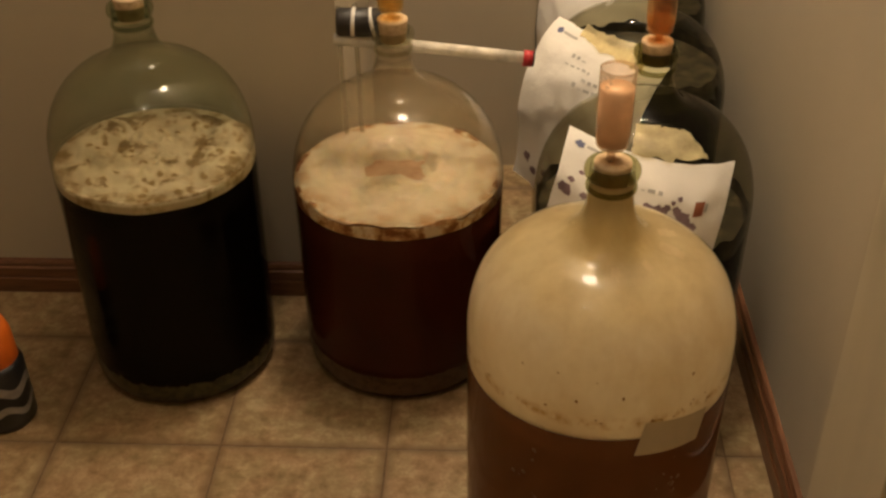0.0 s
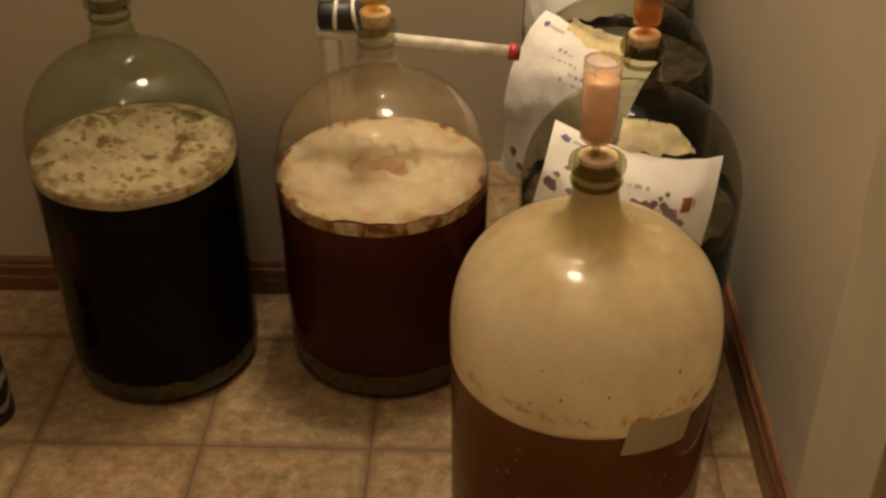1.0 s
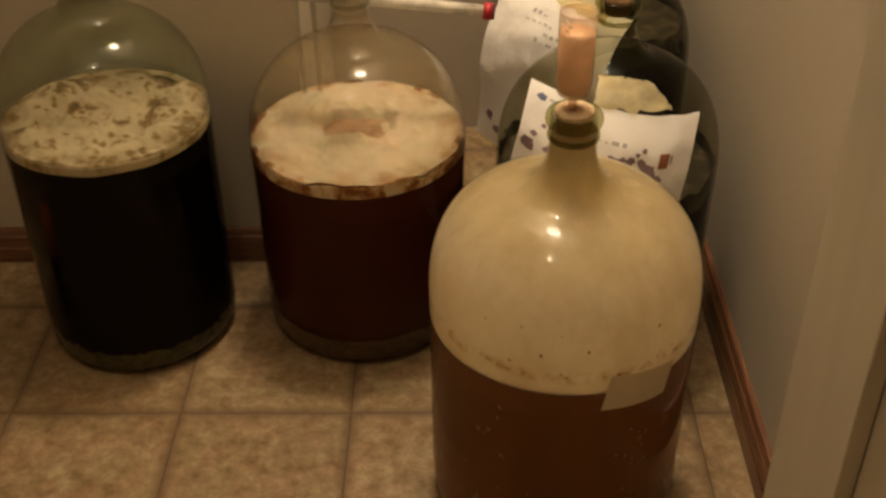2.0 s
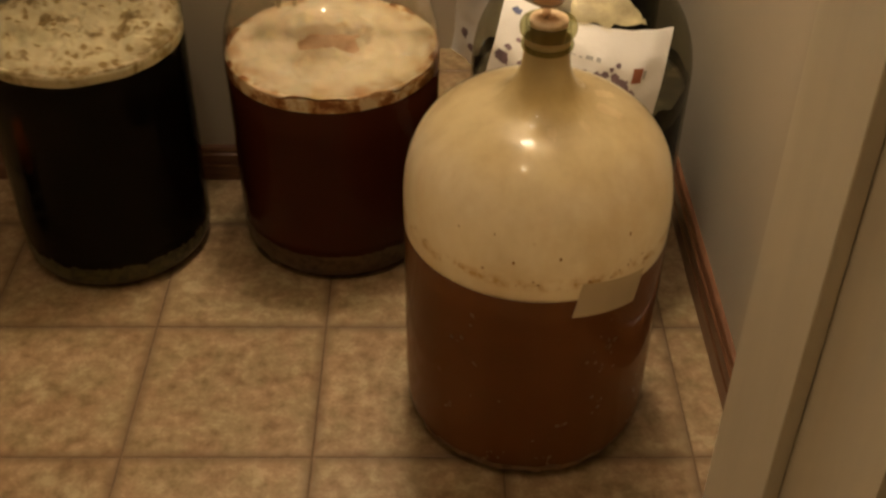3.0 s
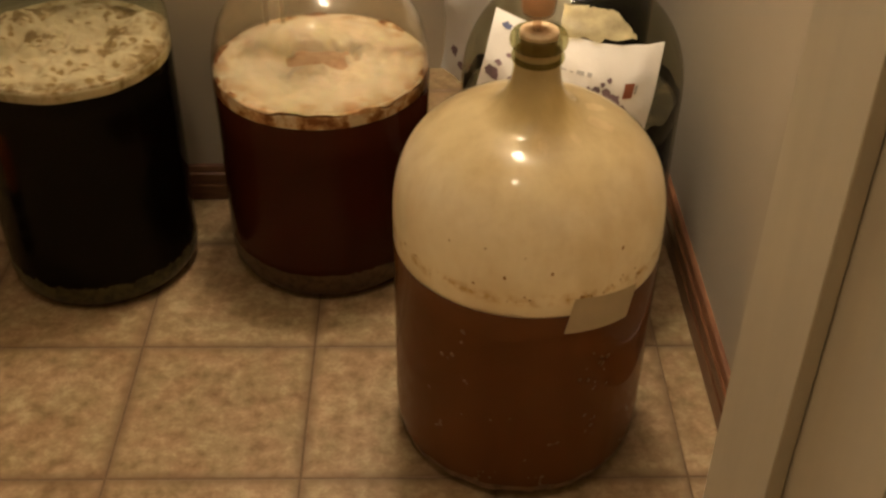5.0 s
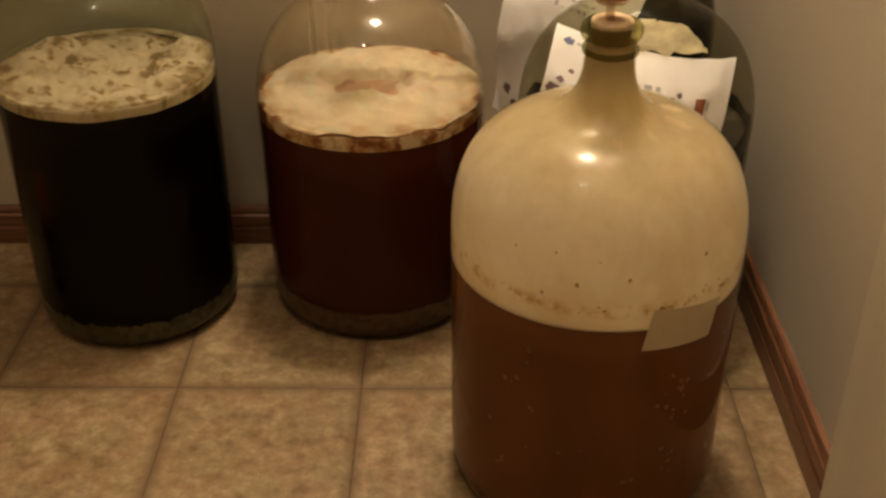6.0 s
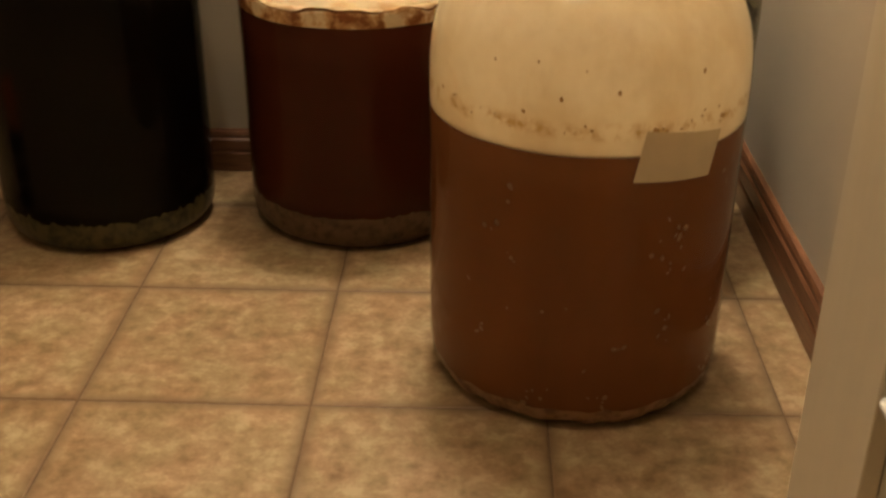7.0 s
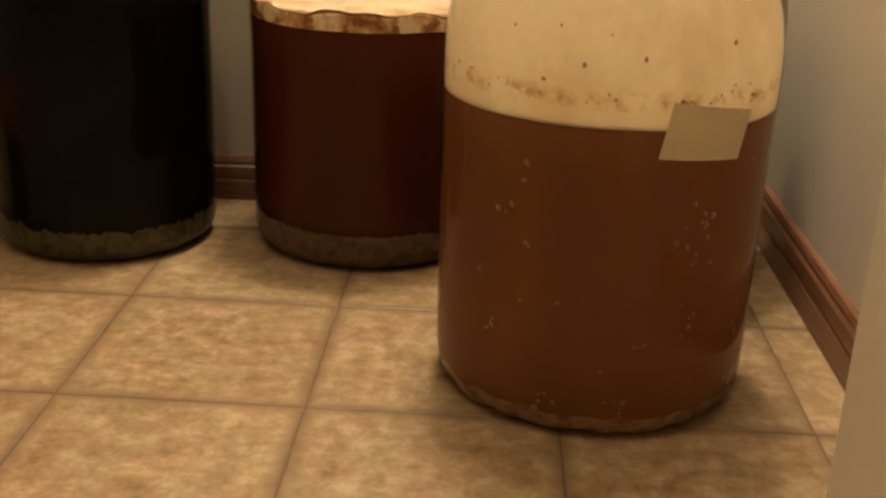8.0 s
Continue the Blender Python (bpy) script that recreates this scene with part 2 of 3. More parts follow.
M_FOAM_STOUT = foam("blotchy_stout_foam", (0.77, 0.62, 0.48), (0.63, 0.475, 0.34), (0.28, 0.17, 0.08), 26, 0.39, 0.49, (0.36, 0.225, 0.10), 64, 0.44, rim=(0.104, 0.122, (0.28, 0.165, 0.06)))
M_FOAM_BAND = foam("pale_foam_band", (0.72, 0.59, 0.43), (0.58, 0.45, 0.29), (0.36, 0.25, 0.12), 34, 0.38, 0.56)
M_FOAM_ALE = foam("creamy_ale_foam", (0.80, 0.72, 0.57), (0.75, 0.65, 0.49), (0.64, 0.51, 0.35), 18, 0.26, 0.44, rim=(0.102, 0.144, (0.52, 0.29, 0.12)), soft=0.6)
M_FOAM_EDGE = foam("browned_foam_edge", (0.84, 0.72, 0.53), (0.62, 0.38, 0.18), (0.27, 0.105, 0.03), 32, 0.43, 0.58)
M_SCUM = foam("grey_scum", (0.12, 0.10, 0.072), (0.05, 0.042, 0.028), (0.015, 0.012, 0.008), 40, 0.38, 0.66)
M_CRACK = simple("dark_brown_crust", (0.20, 0.09, 0.03), 0.8, 0.3, 80)
M_PIT = foam("pinkish_brown_foam", (0.62, 0.42, 0.29), (0.54, 0.34, 0.22), (0.44, 0.26, 0.16), 40)
M_FILM = krausen_film()
M_SED_STOUT = foam("green_brown_sediment", (0.10, 0.08, 0.035), (0.06, 0.045, 0.02), (0.025, 0.018, 0.008), 60)
M_SED_ALE = foam("grey_tan_sediment", (0.135, 0.078, 0.045), (0.10, 0.055, 0.03), (0.06, 0.028, 0.014), 70)
M_SED_AMBER = foam("tan_sediment", (0.32, 0.18, 0.085), (0.22, 0.115, 0.048), (0.14, 0.06, 0.022), 70)
M_FLECK = simple("pale_yeast_fleck", (0.26, 0.145, 0.066), 0.8)
M_SPECK = simple("brown_hop_speck", (0.38, 0.22, 0.085), 0.8)
M_CORK, M_PAPER = cork_mat(), paper_mat()
M_TAPE = simple("cream_masking_tape", (0.52, 0.42, 0.27), 0.55, 0.06, 30)
M_TAPE_YELLOW = thin_glass("yellow_masking_tape", (0.95, 0.88, 0.66), haze=(0.84, 0.72, 0.42), haze_amount=0.75)
M_PINK = thin_glass("cloudy_airlock_plastic", (0.96, 0.87, 0.78), haze=(0.86, 0.68, 0.50), haze_amount=0.45)
M_PINK_LIQ = simple("pink_blowoff_liquid", (0.87, 0.58, 0.36), 0.3, 0.1, 60)
M_ORANGE_PL = thin_glass("orange_airlock_plastic", (0.93, 0.74, 0.55), haze=(0.70, 0.46, 0.28), haze_amount=0.25)
M_ORANGE_LIQ = thin_glass("orange_airlock_liquid", (0.99, 0.80, 0.46), haze=(0.86, 0.46, 0.10), haze_amount=0.4)
M_AMBER_LIQ = thin_glass("amber_airlock_liquid", (1.0, 0.88, 0.60), haze=(0.92, 0.62, 0.18), haze_amount=0.25)
M_AMBER_PL = thin_glass("clear_amber_plastic", (0.98, 0.90, 0.74), haze=(0.80, 0.60, 0.34), haze_amount=0.12)
M_INK = simple("grey_ink", (0.48, 0.47, 0.46), 0.8)
M_BLUE_INK = simple("blue_ink", (0.16, 0.18, 0.32), 0.8)
M_PURPLE = simple("purple_stain", (0.26, 0.18, 0.21), 0.85, 0.3, 60)
M_RED_INK = simple("red_brown_print", (0.36, 0.12, 0.06), 0.8)
M_BLACK = simple("black_rubber", (0.022, 0.020, 0.020), 0.45, 0.3, 60)
M_WHITE_PL = simple("white_plastic", (0.72, 0.70, 0.66), 0.45, 0.05, 40)
M_CANE = thin_glass("milky_tube_plastic", (0.93, 0.91, 0.86), haze=(0.82, 0.78, 0.69), haze_amount=1.15)
M_RED_PL = simple("red_plastic", (0.50, 0.035, 0.045), 0.35, 0.1, 60)
M_ORANGE = simple("orange_cap_plastic", (0.80, 0.17, 0.02), 0.4, 0.06, 50)
M_CAN = simple("black_printed_label", (0.018, 0.017, 0.017), 0.35, 0.2, 60)
M_CAN_GREY = simple("grey_printed_wave", (0.28, 0.26, 0.24), 0.4, 0.2, 60)
M_CLEAR_TUBE = thin_glass("clear_vinyl_tube", (0.88, 0.86, 0.80), haze=(0.6, 0.55, 0.45), haze_amount=0.25)


# ---- mesh helpers ----
def part(name, bm, material, parent=None, label="", smooth=True):
    me = bpy.data.meshes.new(name)
    bm.to_mesh(me)
    bm.free()
    me.materials.append(material)
    if smooth:
        for p in me.polygons:
            p.use_smooth = True
    ob = new(name, me)
    ob.parent = parent
    if label:
        tagged(ob, label)
    return ob


def thing(name, place, label, category, group="", turn=0.0):
    ob = new(name)
    ob.empty_display_size = 0.05
    ob.matrix_basis = pose(*place, 0, 0, turn)
    return tagged(ob, label, category, group)


def box_bm(x0, y0, z0, x1, y1, z1, bevel=0.0):
    bm = bmesh.new()
    bmesh.ops.create_cube(bm, size=1)
    bmesh.ops.transform(bm, matrix=Matrix.Translation(((x0 + x1) / 2, (y0 + y1) / 2, (z0 + z1) / 2)) @ Matrix.Diagonal((x1 - x0, y1 - y0, z1 - z0, 1)), verts=bm.verts)
    if bevel:
        bmesh.ops.bevel(bm, geom=bm.edges[:], offset=bevel, segments=2, affect="EDGES", profile=0.5)
    return bm


def lathe(profile, segs=72, wobble=None):
    """Turn (radius, height) pairs round the z axis."""
    bm = bmesh.new()
    rings = []
    for r, z in profile:
        if r < 1e-5:
            rings.append([bm.verts.new((0, 0, z))])
            continue
        ring = []
        for i in range(segs):
            a = 2 * math.pi * i / segs
            dr, dz = wobble(a, r, z) if wobble else (0, 0)
            ring.append(bm.verts.new(((r + dr) * math.cos(a), (r + dr) * math.sin(a), z + dz)))
        rings.append(ring)
    for lo, hi in zip(rings, rings[1:]):
        for i in range(segs):
            j = (i + 1) % segs
            if len(lo) == 1 and len(hi) == 1:
                continue
            if len(lo) == 1:
                bm.faces.new((lo[0], hi[j], hi[i]))
            elif len(hi) == 1:
                bm.faces.new((lo[i], lo[j], hi[0]))
            else:
                bm.faces.new((lo[i], lo[j], hi[j], hi[i]))
    bmesh.ops.recalc_face_normals(bm, faces=bm.faces)
    return bm


def tube_bm(points, radius, segs=12):
    """A round tube along a line of points, with closed ends."""
    bm = bmesh.new()
    pts = [Vector(p) for p in points]
    rings = []
    for k, p in enumerate(pts):
        d = (pts[min(k + 1, len(pts) - 1)] - pts[max(k - 1, 0)]).normalized()
        q = d.to_track_quat("Z", "Y")
        rings.append([bm.verts.new(p + q @ Vector((radius * math.cos(2 * math.pi * i / segs), radius * math.sin(2 * math.pi * i / segs), 0))) for i in range(segs)])
    for a, b in zip(rings, rings[1:]):
        for i in range(segs):
            bm.faces.new((a[i], a[(i + 1) % segs], b[(i + 1) % segs], b[i]))
    bm.faces.new(rings[0][::-1])
    bm.faces.new(rings[-1])
    bmesh.ops.recalc_face_normals(bm, faces=bm.faces)
    return bm


# ---- setting ----
X_RIGHT, Y_BACK, X_CORNER, Y_FAR, Z_TOP = 0.519, 0.583, -0.082, 1.20, 2.40
X_LEFT, Y_ROOM = -1.60, -2.60
TILE = 0.2286


def wall(name, x0, y0, z0, x1, y1, z1, label, paint=None):
    ob = part(name, box_bm(x0, y0, z0, x1, y1, z1), paint or M_WALL, None, "", False)
    return tagged(ob, label, "wall", kind="structure")


wall("wall_right", X_RIGHT, -0.284, 0, X_RIGHT + 0.12, Y_FAR + 0.12, Z_TOP, "taupe painted plaster wall beside the row of carboys")
wall("wall_back", X_LEFT, Y_BACK, 0, X_CORNER, Y_FAR + 0.12, Z_TOP, "taupe painted wall behind two carboys, with an outside corner")
wall("wall_far", 0.212, Y_FAR, 0, X_RIGHT, Y_FAR + 0.12, Z_TOP, "taupe painted wall closing the deep end of the nook")
wall("wall_pier", X_CORNER, 1.00, 0, 0.212, Y_FAR, Z_TOP, "taupe painted wall stepping forward in the nook")
wall("wall_left", X_LEFT - 0.12, Y_ROOM, 0, X_LEFT, Y_FAR + 0.12, Z_TOP, "plain taupe painted side wall")
wall("wall_room", X_LEFT - 0.12, Y_ROOM - 0.12, 0, X_RIGHT + 0.12, Y_ROOM, Z_TOP, "plain taupe painted wall of the room behind")
wall("wall_return", 0.386, -0.508, 0, X_RIGHT + 0.12, -0.284, Z_TOP, "beige painted end of wall beside the nook", M_CASING)
wall("wall_side", 0.397, Y_ROOM, 0, X_RIGHT + 0.12, -0.508, Z_TOP, "beige painted side wall of the room", M_CASING)
tagged(part("ceiling", box_bm(X_LEFT - 0.12, Y_ROOM - 0.12, Z_TOP, X_RIGHT + 0.12, Y_FAR + 0.12, Z_TOP + 0.1), M_CEIL, None, "", False), "flat white painted ceiling", "ceiling", kind="structure")

# flat lining board round the opening
lining = part("door_1", box_bm(0.374, -0.397, 0.003, 0.3855, -0.2845, 2.05, 0.0012), M_CASING, None, "", False)
tagged(lining, "flat beige painted lining board of a doorway", "door frame", kind="structure")


def skirting(name, length, label, high=1.0):
    """Moulded oak skirting along its local y axis: its face towards -x, its back on the wall."""
    prof = [(0, 0), (-0.0115, 0), (-0.0125, 0.002), (-0.0125, 0.026), (-0.0105, 0.029), (-0.0118, 0.032), (-0.0112, 0.046), (-0.008, 0.049), (-0.0085, 0.053), (-0.006, 0.058), (-0.001, 0.060), (0, 0.060)]
    bm = bmesh.new()
    ends = [[bm.verts.new((x, y, z * high)) for x, z in prof] for y in (0, length)]
    n = len(prof)
    for i in range(n):
        bm.faces.new((ends[0][i], ends[0][(i + 1) % n], ends[1][(i + 1) % n], ends[1][i]))
    bm.faces.new(ends[0])
    bm.faces.new(ends[1][::-1])
    bmesh.ops.recalc_face_normals(bm, faces=bm.faces)
    return tagged(part(name, bm, M_OAK, None, "", False), label, "baseboard", kind="structure")


skirting("baseboard", Y_FAR + 0.284, "reddish stained oak skirting board with a moulded top", 1.17).matrix_basis = pose(X_RIGHT, -0.284, 0)
skirting("baseboard", X_CORNER - X_LEFT, "reddish stained oak skirting board with a moulded top").matrix_basis = pose(X_CORNER, Y_BACK, 0, 0, 0, 90)


# ---- carboys ----
def carboy_profile(R, zs, rise, full, rn, z_lip):
    """Outer outline from the heel to the lip: heel, wall, full shoulder, flared neck."""
    pts = [(R - 0.030, 0.0), (R - 0.019, 0.0015), (R - 0.010, 0.007), (R - 0.0045, 0.017), (R - 0.0022, 0.03), (R - 0.0015, 0.06), (R - 0.0012, zs * 0.8), (R, zs)]
    k = 1
    while True:
        a = math.radians(k * 3.0)
        r, z = R * math.cos(a) ** (2 / full), zs + rise * math.sin(a) ** (2 / full)
        if r < 0.37 * R:
            break
        pts.append((r, z))
        k += 1
    r0, z0 = pts[-1]
    z1 = min(z0 + 0.060, z_lip - 0.024)
    for k in range(1, 15):
        s = k / 14
        pts.append((rn + (r0 - rn) * (1 - s) ** 2.3, z0 + (z1 - z0) * s ** 1.4))
    pts += [(rn - 0.0006, z_lip - 0.016), (rn - 0.001, z_lip)]
    return pts


def radius_at(prof, z):
    for (r0, z0), (r1, z1) in zip(prof, prof[1:]):
        if z0 <= z <= z1 and z1 > z0:
            return r0 + (r1 - r0) * (z - z0) / (z1 - z0)
    return prof[-1][0]


def inside(prof, z0, z1, gap, closed_low=True, top=None):
    """The part of the outline between two heights, drawn in by gap."""
    zs = sorted({z0, z1, *[z for r, z in prof if z0 < z < z1]})
    pts = [(radius_at(prof, max(z, 0.002)) - gap, z) for z in zs]
    return ([(0, z0)] if closed_low else []) + pts + (top or [])


def ring_bm(r, z, thick, high):
    pts = []
    for k in range(13):
        a = 2 * math.pi * k / 12
        pts.append((r + thick * math.cos(a), z + high * math.sin(a)))
    return lathe(pts, 56)


def carboy(place, label, R, zs, rise, full, rn, z_lip, glass, rim, turn=0.0):
    ob = thing("carboy", place, label, "carboy", "glass carboys", turn)
    prof = carboy_profile(R, zs, rise, full, rn, z_lip)
    body = part("glass_body", lathe([(0, 0.006), (R - 0.045, 0.005)] + prof), glass, ob)
    part("rim", ring_bm(rn + 0.0008, z_lip - 0.008, 0.0042, 0.0078), rim, body, "thick rounded glass rim")
    part("neck_ring", ring_bm(rn + 0.0006, z_lip - 0.0265, 0.0020, 0.0034), rim, body, "raised glass ring below the rim")
    return ob, prof


def wavy(amount, freq, seed):
    def f(a, r, z):
        p = Vector((math.cos(a) * freq, math.sin(a) * freq, seed + z * 20))
        return 0.0, amount * noise.noise(p)
    return f


def ragged(amount, freq, seed):
    """A torn upper edge with small peaks."""
    def f(a, r, z):
        p = Vector((math.cos(a) * freq, math.sin(a) * freq, seed))
        spike = abs(noise.noise(p * 3.1)) ** 1.5 * 2.2 + 0.6 * noise.noise(p)
        return 0.0, amount * spike * (1.0 if z > 0.03 else 0.0)
    return f


def bumpy_disc(R, z, height, seed, hollow=None, segs=72, rings=22, lumps=14.0):
    """A foam top: lumpy, higher where the noise is, sunk where hollow says so."""
    def h(x, y):
        d = math.hypot(x, y) / R
        v = z + height * (0.55 + 0.9 * (1 - 0.85 * d ** 6) * noise.fractal(Vector((x * lumps, y * lumps, seed)), 0.9, 2.0, 4)) * (1 - 0.3 * d ** 4)
        return v + (hollow(x, y) if hollow else 0)
    bm = bmesh.new()
    last = [bm.verts.new((0, 0, h(0, 0)))]
    for k in range(1, rings + 1):
        r = R * k / rings
        now = []
        for i in range(segs):
            a = 2 * math.pi * i / segs
            x, y = r * math.cos(a), r * math.sin(a)
            now.append(bm.verts.new((x, y, h(x, y))))
        for i in range(segs):
            j = (i + 1) % segs
            if len(last) == 1:
                bm.faces.new((last[0], now[i], now[j]))
            else:
                bm.faces.new((last[i], now[i], now[j], last[j]))
        last = now
    foot = [bm.verts.new((v.co.x, v.co.y, v.co.z - 0.014)) for v in last]
    for i in range(segs):
        j = (i + 1) % segs
        bm.faces.new((last[i], foot[i], foot[j], last[j]))
    return bm


def stopper(place, r=0.0186, high=0.030):
    ob = tagged(part("stopper", lathe([(0, 0.0), (r * 0.86, 0.0), (r * 1.05, high - 0.002), (r * 1.03, high), (0.0055, high + 0.0004), (0.0045, high - 0.003), (0, high - 0.003)], 40), M_CORK),
                "tan drilled stopper plugged into a carboy neck", "stopper", "carboy stoppers")
    ob.matrix_basis = pose(*place)
    return ob


def airlock(place, label, plastic, fill, level, lean=0.0):
    ob = thing("airlock", place, label, "airlock", "fermentation airlocks")
    ob.matrix_basis = pose(*place, 0, lean, 0)
    part("stem", lathe([(0.0, -0.012), (0.0042, -0.012), (0.0045, 0.016), (0.006, 0.018)], 24), plastic, ob)
    cup = part("cup", lathe([(0.004, 0.014), (0.0145, 0.0145), (0.0165, 0.017), (0.0178, 0.03), (0.0183, 0.100), (0.0172, 0.1005), (0.0168, 0.097)], 40), plastic, ob)
    part("float_cap", lathe([(0.010, 0.022), (0.0108, 0.058), (0.009, 0.062), (0.0, 0.063)], 32), plastic, cup)
    part("fill", lathe([(0.0, 0.0165), (0.0150, 0.018), (0.0168, 0.03), (0.0172, level), (0.0, level)], 36), fill, cup)
    return ob


# amber ale at the front
front, prof_f = carboy((0.2585, 0.110, 0), "clear glass carboy of cloudy amber ale, dome coated in cream residue", 0.1485, 0.300, 0.1355, 2.7, 0.0242, 0.522, M_GLASS, M_RIM_OLIVE)
part("ale", lathe(inside(prof_f, 0.016, 0.2795, 0.0015) + [(0.0, 0.2795)]), M_AMBER, front, "cloudy amber ale")
# Hidden cream disc added on the ale to bounce light up onto the residue.
part("foam_bounce", bumpy_disc(0.1455, 0.280, 0.006, 6.3, lumps=22.0), M_FOAM_ALE, front, "unseen cream foam disc on the ale, added to brighten the residue")
part("residue", lathe(inside(prof_f, 0.2790, 0.5030, 0.0012, False), 72, wavy(0.0008, 3.0, 3)), M_FILM, front, "cream foam residue drying on the glass")
part("sediment", lathe(inside(prof_f, 0.002, 0.024, 0.0005, True), 200, wavy(0.005, 7.0, 9)), M_SED_AMBER, front, "thin tan yeast sediment")


def flecks(name, count, zone, size, material, R, seed, parent, label):
    rng = random.Random(seed)
    bm = bmesh.new()
    for _ in range(count):
        a, z = zone(rng)
        s = size * rng.uniform(0.45, 1.3)
        m = pose(0, 0, 0, 0, 0, a) @ Matrix.Translation((R(z), 0, z)) @ pose(0, 0, 0, rng.uniform(0, 180), 0, 0) @ Matrix.Diagonal((0.04, 1.0, rng.uniform(0.35, 1.0), 1))
        got = bmesh.ops.create_icosphere(bm, subdivisions=1, radius=s, matrix=m)
        for v in got["verts"]:
            v.co += Vector((rng.uniform(-1, 1), rng.uniform(-1, 1), rng.uniform(-1, 1))) * s * 0.05
    return tagged(part(name, bm, material, parent, label), kind="stuff")


clumps = [(random.Random(k).uniform(-150, -25), random.Random(k + 50).uniform(0.02, 0.26)) for k in range(26)] + [(-58, 0.21), (-57, 0.19), (-59, 0.17), (-62, 0.12), (-61, 0.10)]


def near_clump(q):
    a, z = q.choice(clumps)
    return a + q.gauss(0, 2.2), min(max(z + q.gauss(0, 0.006), 0.012), 0.268)


flecks("yeast_flecks", 72, near_clump, 0.0029, M_FLECK, lambda z: radius_at(prof_f, z) - 0.0013, 4, front, "pale flecks of yeast on the glass")
flecks("hop_specks", 70, lambda q: (q.uniform(-180, 180), 0.306 + 0.004 * math.sin(q.random() * 40) + q.gauss(0, 0.0028)), 0.0017, M_SPECK, lambda z: radius_at(prof_f, z) - 0.0009, 5, front, "line of brown specks above the ale")
for a, z, s in ((-103.5, 0.328, 0.0026), (-85.2, 0.335, 0.0024), (-54.5, 0.346, 0.0028), (-128, 0.352, 0.0015), (-112, 0.356, 0.0014), (-96, 0.352, 0.0011)):
    bm = bmesh.new()
    bmesh.ops.create_icosphere(bm, subdivisions=1, radius=s, matrix=pose(0, 0, 0, 0, 0, a) @ Matrix.Translation((radius_at(prof_f, z) - 0.0009, 0, z)) @ Matrix.Diagonal((0.2, 0.7, 1.0, 1)))
    part("speck", bm, M_SPECK, front)


def wrap_patch(prof, outline, gap, steps=10):
    """A patch that lies round a carboy's wall: corners as (angle, height) in the order bl, br, tr, tl."""
    bm = bmesh.new()
    (a0, z0), (a1, z1), (a2, z2), (a3, z3) = outline
    grid = []
    for j in range(steps + 1):
        v = j / steps
        row = []
        for i in range(steps + 1):
            u = i / steps
            a = math.radians((a0 + (a1 - a0) * u) * (1 - v) + (a3 + (a2 - a3) * u) * v)
            z = (z0 + (z1 - z0) * u) * (1 - v) + (z3 + (z2 - z3) * u) * v
            r = radius_at(prof, z) + gap
            row.append(bm.verts.new((r * math.cos(a), r * math.sin(a), z)))
        grid.append(row)
    for j in range(steps):
        for i in range(steps):
            bm.faces.new((grid[j][i], grid[j][i + 1], grid[j + 1][i + 1], grid[j + 1][i]))
    return bm


part("tape", wrap_patch(prof_f, ((-78.7, 0.2565), (-48.5, 0.2505), (-44.5, 0.291), (-75.5, 0.302)), 0.0004), M_TAPE, front, "strip of cream masking tape")
stopper((0.2585, 0.110, 0.494))
airlock((0.2555, 0.110, 0.5265), "cloudy plastic airlock filled with pink blow-off, in a stopper", M_PINK, M_PINK_LIQ, 0.080, 0.6)

# dark red ale in the middle
mid, prof_m = carboy((0.008, 0.462, 0), "clear glass carboy of dark red ale under a thick foam head", 0.1455, 0.287, 0.150, 2.3, 0.0232, 0.512, M_GLASS_HAZY, M_RIM_CLEAR)
part("ale", lathe(inside(prof_m, 0.040, 0.284, 0.0020) + [(0.0, 0.284)]), M_RED_ALE, mid, "dark red-brown ale")
part("sediment", lathe(inside(prof_m, 0.004, 0.046, 0.0015), 200, ragged(0.004, 7.0, 2)), M_SED_ALE, mid, "grey-tan yeast sediment")


def pit(x, y):
    wob = 0.12 * noise.noise(Vector((x * 60, y * 60, 3)))
    d = (abs((x - 0.002) / 0.046) ** 3 + abs((y - 0.012) / 0.034) ** 3) ** 0.333 + 2 * wob
    return -0.015 * min(1.0, max(0.0, (1.12 - d) * 5))


def pillow(x, y):
    """Sunken middle, and a torn shoulder that rolls down towards the glass."""
    d = math.hypot(x, y) / 0.140
    a = math.atan2(y, x)
    tear = 0.5 + 0.5 * noise.noise(Vector((math.cos(a) * 4, math.sin(a) * 4, 11.0)))
    hump = 0.004 * math.exp(-((x - 0.012) / 0.065) ** 2 - ((y - 0.085) / 0.045) ** 2)
    return pit(x, y) + hump - (0.001 + 0.004 * tear) * max(0.0, (d - 0.62) / 0.38) ** 2.4


def band_line(a, r, z):
    p = Vector((math.cos(a) * 5, math.sin(a) * 5, 7.0))
    return 0.0, (0.006 * noise.noise(p * 0.8) + 0.0015 * noise.noise(p * 2.3)) * min(1.0, max(0.1, (z - 0.2815) / 0.018))


part("foam_edge", lathe([(radius_at(prof_m, z) - 0.0014, z) for z in (0.2815, 0.286, 0.291, 0.296, 0.2995)] + [(0.138, 0.3005), (0.131, 0.297)], 120, band_line), M_FOAM_EDGE, mid, "browned foam clinging to the glass")


def crack(a, r, z):
    p = Vector((math.cos(a) * 6, math.sin(a) * 6, 2.0))
    gap = max(0.0, noise.noise(p * 0.7) + 0.12) * max(0.0, -math.sin(a)) ** 0.5
    return 0.0, band_line(a, r, 0.300)[1] + (0.0065 * gap if z > 0.3000 else 0.0)


